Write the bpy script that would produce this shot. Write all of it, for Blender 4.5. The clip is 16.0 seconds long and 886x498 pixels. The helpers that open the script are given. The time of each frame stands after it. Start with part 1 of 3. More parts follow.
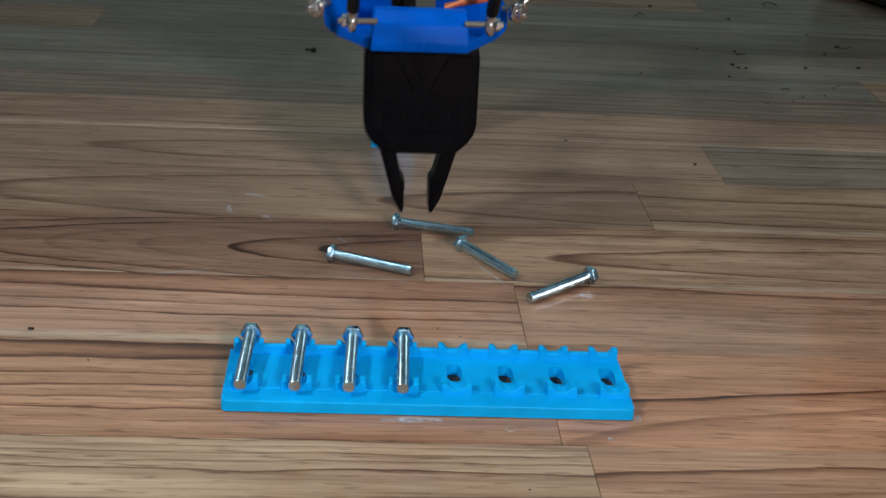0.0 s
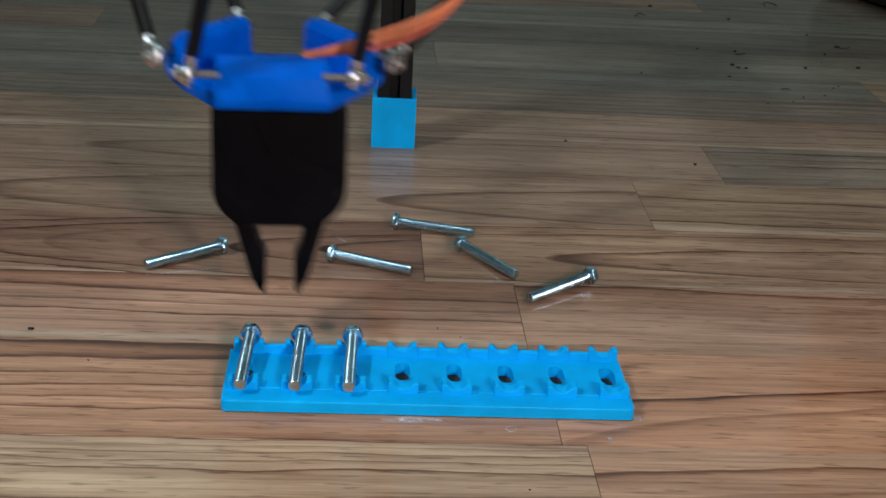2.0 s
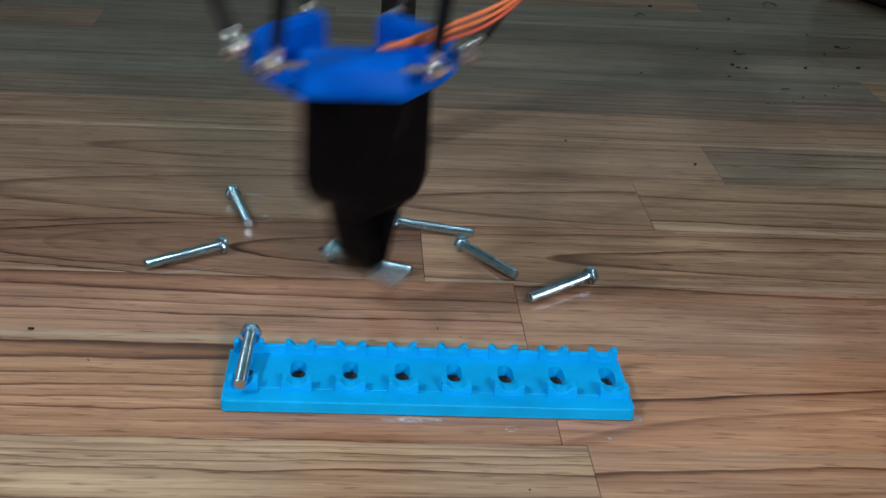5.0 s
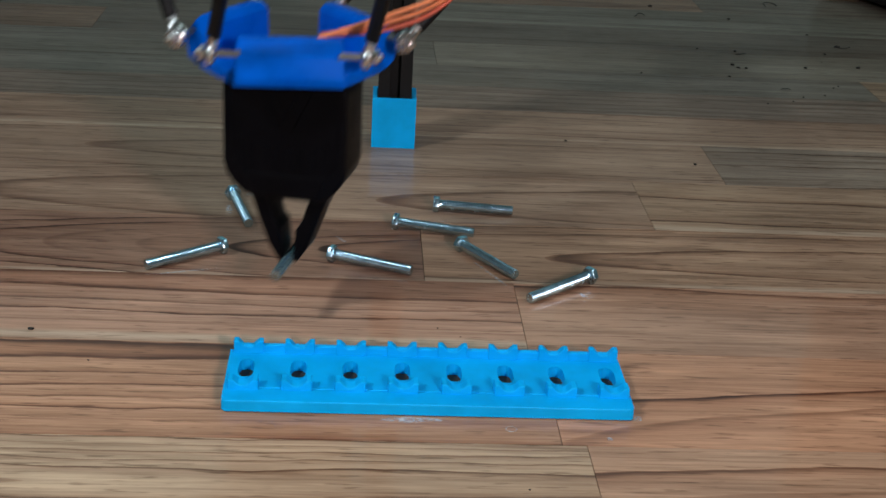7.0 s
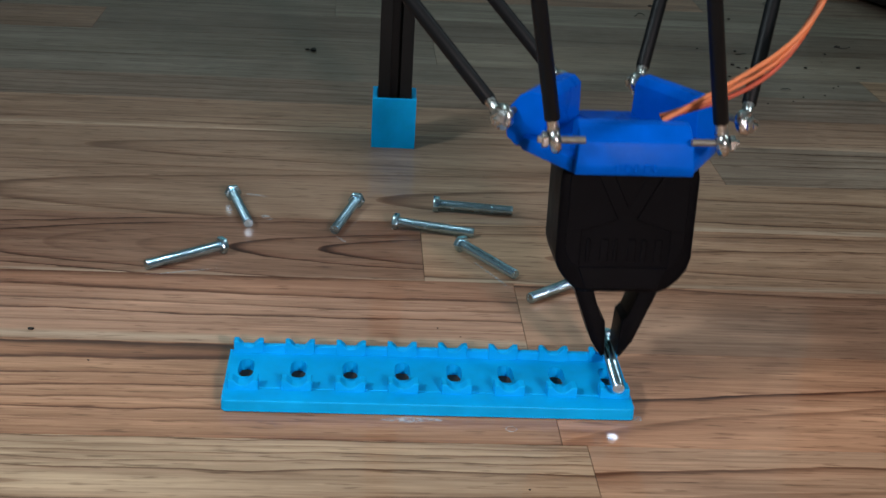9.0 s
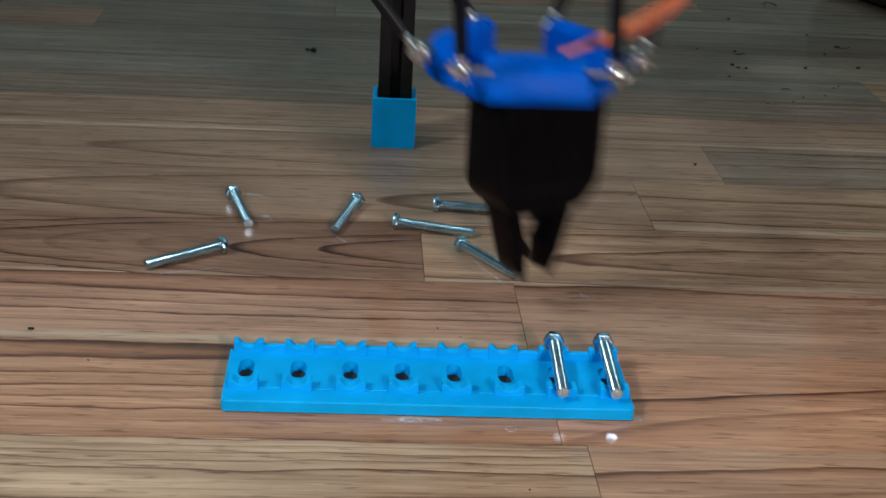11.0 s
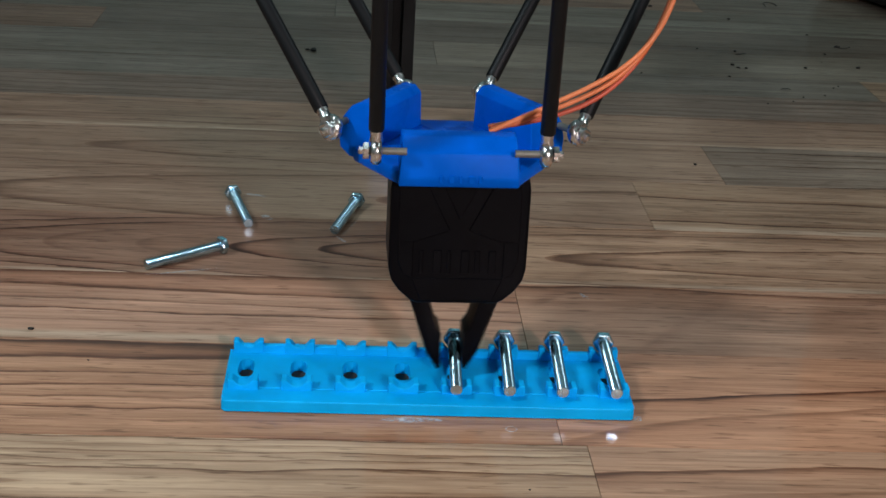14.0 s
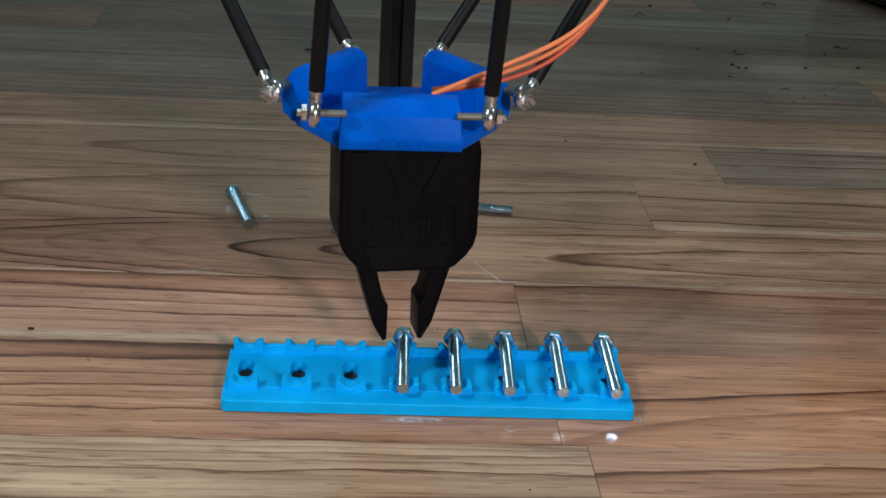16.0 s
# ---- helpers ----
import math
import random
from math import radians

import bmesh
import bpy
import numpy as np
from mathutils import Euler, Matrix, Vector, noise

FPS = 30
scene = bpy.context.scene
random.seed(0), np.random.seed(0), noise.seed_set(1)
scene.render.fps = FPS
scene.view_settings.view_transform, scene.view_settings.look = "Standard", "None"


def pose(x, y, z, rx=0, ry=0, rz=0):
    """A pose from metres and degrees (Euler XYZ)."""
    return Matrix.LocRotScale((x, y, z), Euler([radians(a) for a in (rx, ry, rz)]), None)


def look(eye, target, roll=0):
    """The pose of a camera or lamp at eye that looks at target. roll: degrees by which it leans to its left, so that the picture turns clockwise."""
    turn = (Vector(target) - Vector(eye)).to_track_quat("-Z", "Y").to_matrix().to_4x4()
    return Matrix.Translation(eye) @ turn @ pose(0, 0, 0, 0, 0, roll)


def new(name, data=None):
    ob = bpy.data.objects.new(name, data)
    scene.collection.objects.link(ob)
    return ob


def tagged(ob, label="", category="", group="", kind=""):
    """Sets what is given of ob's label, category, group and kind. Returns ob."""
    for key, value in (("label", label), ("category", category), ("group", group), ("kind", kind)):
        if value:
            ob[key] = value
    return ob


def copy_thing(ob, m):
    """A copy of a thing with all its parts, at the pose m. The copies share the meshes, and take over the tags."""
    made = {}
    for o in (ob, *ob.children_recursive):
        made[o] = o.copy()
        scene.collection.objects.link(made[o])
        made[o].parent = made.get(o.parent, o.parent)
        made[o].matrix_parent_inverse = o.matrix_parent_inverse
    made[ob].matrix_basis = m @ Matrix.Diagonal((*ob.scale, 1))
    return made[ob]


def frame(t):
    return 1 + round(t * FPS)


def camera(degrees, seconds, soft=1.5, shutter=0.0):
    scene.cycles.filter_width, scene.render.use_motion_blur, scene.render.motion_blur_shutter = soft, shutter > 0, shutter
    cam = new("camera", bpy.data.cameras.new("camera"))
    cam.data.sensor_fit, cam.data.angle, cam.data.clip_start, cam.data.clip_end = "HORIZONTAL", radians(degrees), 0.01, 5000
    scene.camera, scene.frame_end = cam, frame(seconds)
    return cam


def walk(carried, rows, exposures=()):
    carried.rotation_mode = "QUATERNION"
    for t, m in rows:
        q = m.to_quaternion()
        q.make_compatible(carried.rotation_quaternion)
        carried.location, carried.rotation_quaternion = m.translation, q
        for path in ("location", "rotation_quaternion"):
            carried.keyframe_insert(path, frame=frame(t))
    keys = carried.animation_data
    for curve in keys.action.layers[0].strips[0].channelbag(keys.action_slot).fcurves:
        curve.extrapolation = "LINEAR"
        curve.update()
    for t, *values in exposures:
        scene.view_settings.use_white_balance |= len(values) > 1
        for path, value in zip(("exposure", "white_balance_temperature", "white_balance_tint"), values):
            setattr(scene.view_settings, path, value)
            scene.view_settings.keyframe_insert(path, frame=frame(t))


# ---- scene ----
cam = camera(35.1, 16.0, soft=1.6, shutter=0.7)
STILL = pose(0, 0, 0.275, 67.022, -3.086, -2.723)
walk(cam, [(0.0, STILL), (16.0, STILL)])

# ---- light: a dim room with a few small lamps, plus an added spot and fills ----
world = bpy.data.worlds.new("room_air")
world.use_nodes = True
world.node_tree.nodes["Background"].inputs[0].default_value = (0.5, 0.55, 0.62, 1)
world.node_tree.nodes["Background"].inputs[1].default_value = 0.05
scene.world = world


def area_lamp(name, eye, target, size, power, colour, tall=0.0, spread=180):
    data = bpy.data.lights.new(name, "AREA")
    data.shape, data.size, data.energy, data.color = "RECTANGLE" if tall else "DISK", size, power, colour
    data.spread = radians(spread)
    if tall:
        data.size_y = tall
    ob = new(name, data)
    ob.matrix_world = look(eye, target)
    return ob


area_lamp("floor_lamp_light", (-0.8, 0.10, 0.95), (-0.05, 0.36, 0), 0.14, 1.75, (0.8, 0.94, 1.0), 0, 80)
area_lamp("work_lamp_light", (0.40, -0.63, 0.52), (-0.04, 0.40, 0), 0.13, 3.1, (1.0, 0.85, 0.85), 0, 100)
area_lamp("reading_lamp_light", (1.0, 0.5, 1.05), (0.05, 0.42, 0), 0.2, 3.1, (0.8, 0.94, 1.0))
# added overhead spot, set to throw the unseen rail's shadow band
area_lamp("ceiling_spot_light", (-0.16, 0.7, 2.42), (0.0, 0.6, 0), 0.09, 6.0, (0.72, 0.94, 1.0))
# added broad cool fill over the far floor
area_lamp("ceiling_panel_light", (1.0, 1.5, 2.42), (1.0, 1.5, 0), 1.5, 0.6, (0.5, 0.95, 1.0))
# added cool fill at the far wall, also gives metal and varnish their sheen
area_lamp("window_daylight", (0.1, 3.38, 1.85), (0.1, 0, 1.85), 2.3, 3.4, (0.36, 0.95, 1.0), 1.06)
scene.view_settings.exposure = 0.0


# ---- materials ----
class Nodes:
    """Short hand for building a node material."""

    def __init__(self, name):
        self.mat = bpy.data.materials.new(name)
        self.mat.use_nodes = True
        self.tree = self.mat.node_tree
        self.bsdf = self.tree.nodes["Principled BSDF"]

    def add(self, kind, **props):
        n = self.tree.nodes.new("ShaderNode" + kind)
        for k, v in props.items():
            if k == "operation":
                n.operation = v
            elif k == "data_type":
                n.data_type = v
            elif k == "blend_type":
                n.blend_type = v
            elif k == "feature":
                n.feature = v
        return n

    def link(self, a, b):
        self.tree.links.new(a, b)

    def coords(self, scale, spread=0.0):
        tc = self.add("TexCoord")
        m = self.add("Mapping")
        m.inputs["Scale"].default_value = scale
        self.link(tc.outputs["Object"], m.inputs["Vector"])
        if spread:
            info = self.add("ObjectInfo")
            k = self.math("MULTIPLY", info.outputs["Random"], spread)
            c = self.add("CombineXYZ")
            self.link(k, c.inputs[2])
            self.link(k, c.inputs[0])
            self.link(c.outputs[0], m.inputs["Location"])
        return m.outputs[0]

    def noise(self, vec, scale, detail=4.0, rough=0.55, distort=0.0):
        n = self.add("TexNoise")
        n.inputs["Scale"].default_value, n.inputs["Detail"].default_value = scale, detail
        n.inputs["Roughness"].default_value, n.inputs["Distortion"].default_value = rough, distort
        self.link(vec, n.inputs["Vector"])
        return n.outputs["Fac"]

    def math(self, op, a, b=0.0, c=0.0):
        n = self.add("Math", operation=op)
        for sock, v in zip(n.inputs, (a, b, c)):
            if isinstance(v, (int, float)):
                sock.default_value = v
            else:
                self.link(v, sock)
        return n.outputs[0]

    def ramp(self, fac, stops):
        n = self.add("ValToRGB")
        el = n.color_ramp.elements
        while len(el) < len(stops):
            el.new(0.5)
        for e, (pos, col) in zip(el, stops):
            e.position = pos
            e.color = (*col, 1) if len(col) == 3 else col
        self.link(fac, n.inputs[0])
        return n.outputs["Color"]

    def grey(self, fac, lo, hi, a=0.0, b=1.0):
        n = self.add("MapRange")
        for i, v in enumerate((lo, hi, a, b)):
            n.inputs[i + 1].default_value = v
        self.link(fac, n.inputs[0])
        return n.outputs[0]

    def mix(self, fac, a, b, how="MIX"):
        n = self.add("Mix", data_type="RGBA", blend_type=how)
        if isinstance(fac, (int, float)):
            n.inputs[0].default_value = fac
        else:
            self.link(fac, n.inputs[0])
        for sock, v in ((n.inputs[6], a), (n.inputs[7], b)):
            if isinstance(v, tuple):
                sock.default_value = (*v, 1)
            else:
                self.link(v, sock)
        return n.outputs[2]

    def set(self, **values):
        for k, v in values.items():
            sock = self.bsdf.inputs[k.replace("_", " ")]
            if isinstance(v, tuple):
                sock.default_value = (*v, 1)
            elif isinstance(v, (int, float)):
                sock.default_value = v
            else:
                self.link(v, sock)

    def bump(self, height, strength, distance):
        n = self.add("Bump")
        n.inputs["Strength"].default_value, n.inputs["Distance"].default_value = strength, distance
        self.link(height, n.inputs["Height"])
        self.link(n.outputs[0], self.bsdf.inputs["Normal"])


def make_wood():
    """Varnished hardwood strips: growth rings cut into long arches, sapwood along an edge, pores and smears in the varnish."""
    n = Nodes("varnished_wood")

    def own(name):
        a = n.add("Attribute")
        a.attribute_type, a.attribute_name = "OBJECT", name
        return a.outputs["Fac"]
    info = n.add("ObjectInfo")
    place = n.add("SeparateXYZ")
    n.link(n.coords((1, 1, 1)), place.inputs[0])
    px, py = place.outputs[0], place.outputs[1]
    # distance from the tree's slanting heart, bent by slow and quick waves
    broad = n.math("MULTIPLY_ADD", n.noise(n.coords((4.5, 13, 15), 30), 1.0, 2, 0.45), 0.034, -0.017)
    wobble = n.math("MULTIPLY_ADD", n.noise(n.coords((26, 90, 60), 30), 1.0, 3), 0.0050, -0.0025)
    dy = n.math("ADD", n.math("SUBTRACT", py, own("heart_y")), n.math("ADD", n.math("MULTIPLY", broad, own("wave")), wobble))
    dx = n.math("MULTIPLY", n.math("SUBTRACT", px, own("heart_x")), own("slant"))
    away = n.math("SQRT", n.math("ADD", n.math("MULTIPLY", dy, dy), n.math("MULTIPLY", dx, dx)))
    growth = n.math("MULTIPLY_ADD", away, own("rings"), own("first_ring"))
    ring = n.math("FRACT", growth)
    pick = n.add("TexWhiteNoise")
    pick.noise_dimensions = "1D"
    n.link(n.math("FLOOR", growth), pick.inputs["W"])
    strong = n.grey(pick.outputs["Value"], 0.26, 0.72, 0.03, 1.0)
    breaks = n.grey(n.noise(n.coords((7, 50, 10), 30), 1.0, 3), 0.3, 0.55, 0.5, 1.0)
    line = n.math("MULTIPLY", n.grey(ring, 0.78, 0.92), n.grey(ring, 1.0, 0.96))
    line = n.math("MULTIPLY", n.math("MULTIPLY", line, strong), n.math("MULTIPLY", breaks, own("figure")))
    halo = n.math("MULTIPLY", n.math("MULTIPLY", n.math("POWER", ring, 2.5), strong), own("figure"))
    streak = n.noise(n.coords((6, 120, 40), 30), 1.0, 7, 0.7)
    fine = n.noise(n.coords((24, 700, 60), 30), 1.0, 4, 0.62)
    fleck = n.noise(n.coords((60, 520, 60), 30), 1.0, 2, 0.5)
    cloud = n.noise(n.coords((5, 22, 5), 30), 1.0, 5, 0.6)
    tone = n.ramp(streak, [(0.28, (0.6, 0.5, 0.44)), (0.43, (0.97, 0.94, 0.92)), (0.57, (1.17, 1.17, 1.16)), (0.72, (1.42, 1.42, 1.4))])
    col = n.mix(1.0, info.outputs["Color"], tone, "MULTIPLY")
    col = n.mix(1.0, col, n.ramp(cloud, [(0.3, (0.76, 0.7, 0.66)), (0.7, (1.18, 1.2, 1.21))]), "MULTIPLY")
    # pale sapwood along the near edge of some strips
    edge = n.math("ADD", n.math("SUBTRACT", py, own("sap")), n.math("MULTIPLY_ADD", n.noise(n.coords((9, 40, 5), 30), 1.0, 3), 0.008, -0.004))
    sap = n.grey(edge, 0.0018, -0.0018)
    col = n.mix(n.math("MULTIPLY", sap, 0.65), col, (0.52, 0.40, 0.29))
    col = n.mix(n.math("MULTIPLY", halo, 0.88), col, n.mix(1.0, col, (0.55, 0.35, 0.25), "MULTIPLY"))
    col = n.mix(line, col, n.mix(1.0, col, (0.2, 0.11, 0.08), "MULTIPLY"))
    col = n.mix(1.0, col, n.ramp(fine, [(0.33, (0.77, 0.73, 0.7)), (0.6, (1.1, 1.1, 1.1))]), "MULTIPLY")
    col = n.mix(n.grey(fleck, 0.6, 0.7, 0.0, 0.7), col, n.mix(1.0, col, (0.4, 0.34, 0.3), "MULTIPLY"))
    smear = n.noise(n.coords((16, 16, 16)), 1.0, 5, 0.65)
    n.set(Base_Color=col, Roughness=n.grey(smear, 0.3, 0.7, 0.38, 0.55), Specular_IOR_Level=0.26, Coat_Weight=0.42, Coat_Roughness=n.grey(smear, 0.3, 0.7, 0.04, 0.1), IOR=1.48)
    n.bump(n.math("ADD", fine, n.math("MULTIPLY", line, -0.6)), 0.1, 0.0003)
    return n.mat


def make_printed(name, colour, rough, layer=0.0003, spec=0.5):
    """Printed plastic: fine level layer lines, faint mottling."""
    n = Nodes(name)
    tc = n.add("TexCoord")
    sep = n.add("SeparateXYZ")
    n.link(tc.outputs["Object"], sep.inputs[0])
    layers = n.math("SINE", n.math("MULTIPLY", sep.outputs[2], 6.2832 / layer))
    mott = n.noise(n.coords((60, 60, 60)), 1.0, 4)
    dark = tuple(c * 0.86 for c in colour)
    lite = tuple(min(1, c * 1.1) for c in colour)
    n.set(Base_Color=n.mix(n.grey(mott, 0.3, 0.7), dark, lite), Roughness=n.grey(mott, 0.3, 0.7, rough - 0.06, rough + 0.08), Specular_IOR_Level=spec)
    n.bump(layers, 0.08, 0.0001)
    return n.mat


def make_metal(name, colour, rough):
    n = Nodes(name)
    spots = n.noise(n.coords((300, 300, 300), 9), 1.0, 4)
    n.set(Base_Color=n.mix(n.grey(spots, 0.35, 0.65), tuple(c * 0.8 for c in colour), colour), Metallic=1.0,
          Roughness=n.grey(spots, 0.3, 0.7, rough * 0.8, rough * 1.4))
    return n.mat


def make_plain(name, colour, rough, scale=40, vary=0.12, metal=0.0):
    n = Nodes(name)
    m = n.noise(n.coords((scale,) * 3), 1.0, 5)
    n.set(Base_Color=n.mix(n.grey(m, 0.3, 0.7), tuple(c * (1 - vary) for c in colour), tuple(min(1, c * (1 + vary)) for c in colour)),
          Roughness=rough, Metallic=metal)
    return n.mat


WOOD = make_wood()
CYAN = make_printed("cyan_printed_plastic", (0.0, 0.39, 0.85), 0.5, 0.0003, 0.12)
BLUE = make_printed("blue_printed_plastic", (0.0, 0.10, 0.57), 0.3, 0.0002, 0.03)
BLACK = make_printed("black_printed_plastic", (0.002, 0.002, 0.003), 0.36, 0.0002, 0.07)
ZINC = make_metal("zinc_plated_steel", (0.54, 0.78, 0.92), 0.2)
STEEL = make_metal("bright_steel", (0.7, 0.7, 0.69), 0.24)
BRASSY = make_plain("dull_spacer_metal", (0.16, 0.16, 0.14), 0.5, 40, 0.12, 0.4)
TUBE = make_plain("black_tube", (0.004, 0.005, 0.006), 0.48)
ANODISED = make_plain("black_anodised_aluminium", (0.005, 0.005, 0.005), 0.6, 120)
for dull in (TUBE, ANODISED):
    dull.node_tree.nodes["Principled BSDF"].inputs["Specular IOR Level"].default_value = 0.2
ORANGE = make_plain("orange_wire", (0.7, 0.2, 0.07), 0.45)
RED = make_plain("red_wire", (0.5, 0.085, 0.04), 0.45)
BROWN = make_plain("brown_wire", (0.3, 0.09, 0.04), 0.45)
SERVO = make_plain("smoked_servo_plastic", (0.045, 0.009, 0.006), 0.18)
CRUMB = make_plain("dark_crumb", (0.02, 0.018, 0.016), 0.9)


def make_residue():
    """A thin white film, patchy, through which the wood shows."""
    n = Nodes("white_residue_and_glint")
    patch = n.noise(n.coords((420, 420, 420), 5), 1.0, 5, 0.6)
    n.set(Base_Color=(0.75, 0.78, 0.82), Roughness=0.7, Alpha=n.grey(patch, 0.36, 0.66, 0.0, 0.55))
    return n.mat


RESIDUE_GLINT = make_residue()
PLASTER = make_plain("painted_plaster", (0.74, 0.76, 0.76), 0.85, 3, 0.05)
DARKPLY = make_plain("dark_rubber", (0.012, 0.012, 0.013), 0.6)
GAP = make_plain("dark_gap_and_slot_shade", (0.05, 0.03, 0.02), 0.8)


# ---- building helpers ----
def finish(name, bm, material, parent=None, label="", m=None, smooth=False):
    bmesh.ops.recalc_face_normals(bm, faces=bm.faces)
    me = bpy.data.meshes.new(name)
    bm.to_mesh(me)
    bm.free()
    me.materials.append(material)
    if smooth:
        me.shade_smooth() if smooth is True else me.set_sharp_from_angle(angle=radians(smooth))
        for f in me.polygons:
            f.use_smooth = True
    ob = new(name, me)
    if m is not None:
        ob.matrix_basis = m
    if parent is not None:
        ob.parent = parent
    if label:
        tagged(ob, label)
    return ob


def part(name, bm, material, parent, label="", m=None, smooth=False):
    return finish(name, bm, material, parent, label, m, smooth)


def add_box(bm, lo, hi, bevel=0.0, segs=2):
    r = bmesh.ops.create_cube(bm, size=1)
    for v in r["verts"]:
        v.co = Vector([lo[i] + (v.co[i] + 0.5) * (hi[i] - lo[i]) for i in range(3)])
    if bevel:
        es = list({e for v in r["verts"] for e in v.link_edges})
        bmesh.ops.bevel(bm, geom=es, offset=bevel, segments=segs, affect="EDGES", profile=0.6)
    return bm


def prism(bm, poly, lo, hi, axis="y", bevel=0.0, segs=2):
    """A polygon of (a, b) pulled from lo to hi along an axis: y takes (x, z), x takes (y, z), z takes (x, y)."""
    put = {"y": lambda a, b, c: (a, c, b), "x": lambda a, b, c: (c, a, b), "z": lambda a, b, c: (a, b, c)}[axis]
    n = len(poly)
    va = [bm.verts.new(put(a, b, lo)) for a, b in poly]
    vb = [bm.verts.new(put(a, b, hi)) for a, b in poly]
    fs = [bm.faces.new(va), bm.faces.new(vb[::-1])]
    for i in range(n):
        fs.append(bm.faces.new((va[i], vb[i], vb[(i + 1) % n], va[(i + 1) % n])))
    bmesh.ops.recalc_face_normals(bm, faces=fs)
    if bevel:
        es = list({e for f in fs for e in f.edges})
        bmesh.ops.bevel(bm, geom=es, offset=bevel, segments=segs, affect="EDGES", profile=0.6)
    return bm


def lathe(bm, profile, segs=20, m=None):
    """Rings of (radius, z) about z, closed at both ends."""
    m = m or Matrix()
    rings = []
    for r, z in profile:
        rings.append([bm.verts.new(m @ Vector((r * math.cos(a), r * math.sin(a), z))) for a in [2 * math.pi * k / segs for k in range(segs)]])
    for a, b in zip(rings, rings[1:]):
        for k in range(segs):
            bm.faces.new((a[k], a[(k + 1) % segs], b[(k + 1) % segs], b[k]))
    bm.faces.new(rings[0][::-1])
    bm.faces.new(rings[-1])
    return bm


def ring(bm, big, small, m, n=20, k=10):
    """A torus of radii big and small about z, posed by m."""
    vs = []
    for i in range(n):
        a = 2 * math.pi * i / n
        vs.append([bm.verts.new(m @ Vector(((big + small * math.cos(b)) * math.cos(a), (big + small * math.cos(b)) * math.sin(a), 1.25 * small * math.sin(b))))
                   for b in [2 * math.pi * j / k for j in range(k)]])
    for i in range(n):
        for j in range(k):
            bm.faces.new((vs[i][j], vs[(i + 1) % n][j], vs[(i + 1) % n][(j + 1) % k], vs[i][(j + 1) % k]))
    return bm


def ball(bm, r, centre, squash=(1, 1, 1), segs=14):
    res = bmesh.ops.create_uvsphere(bm, u_segments=segs, v_segments=segs // 2 + 1, radius=r)
    for v in res["verts"]:
        v.co = Vector([v.co[i] * squash[i] for i in range(3)]) + Vector(centre)
    return bm


MM = 0.001


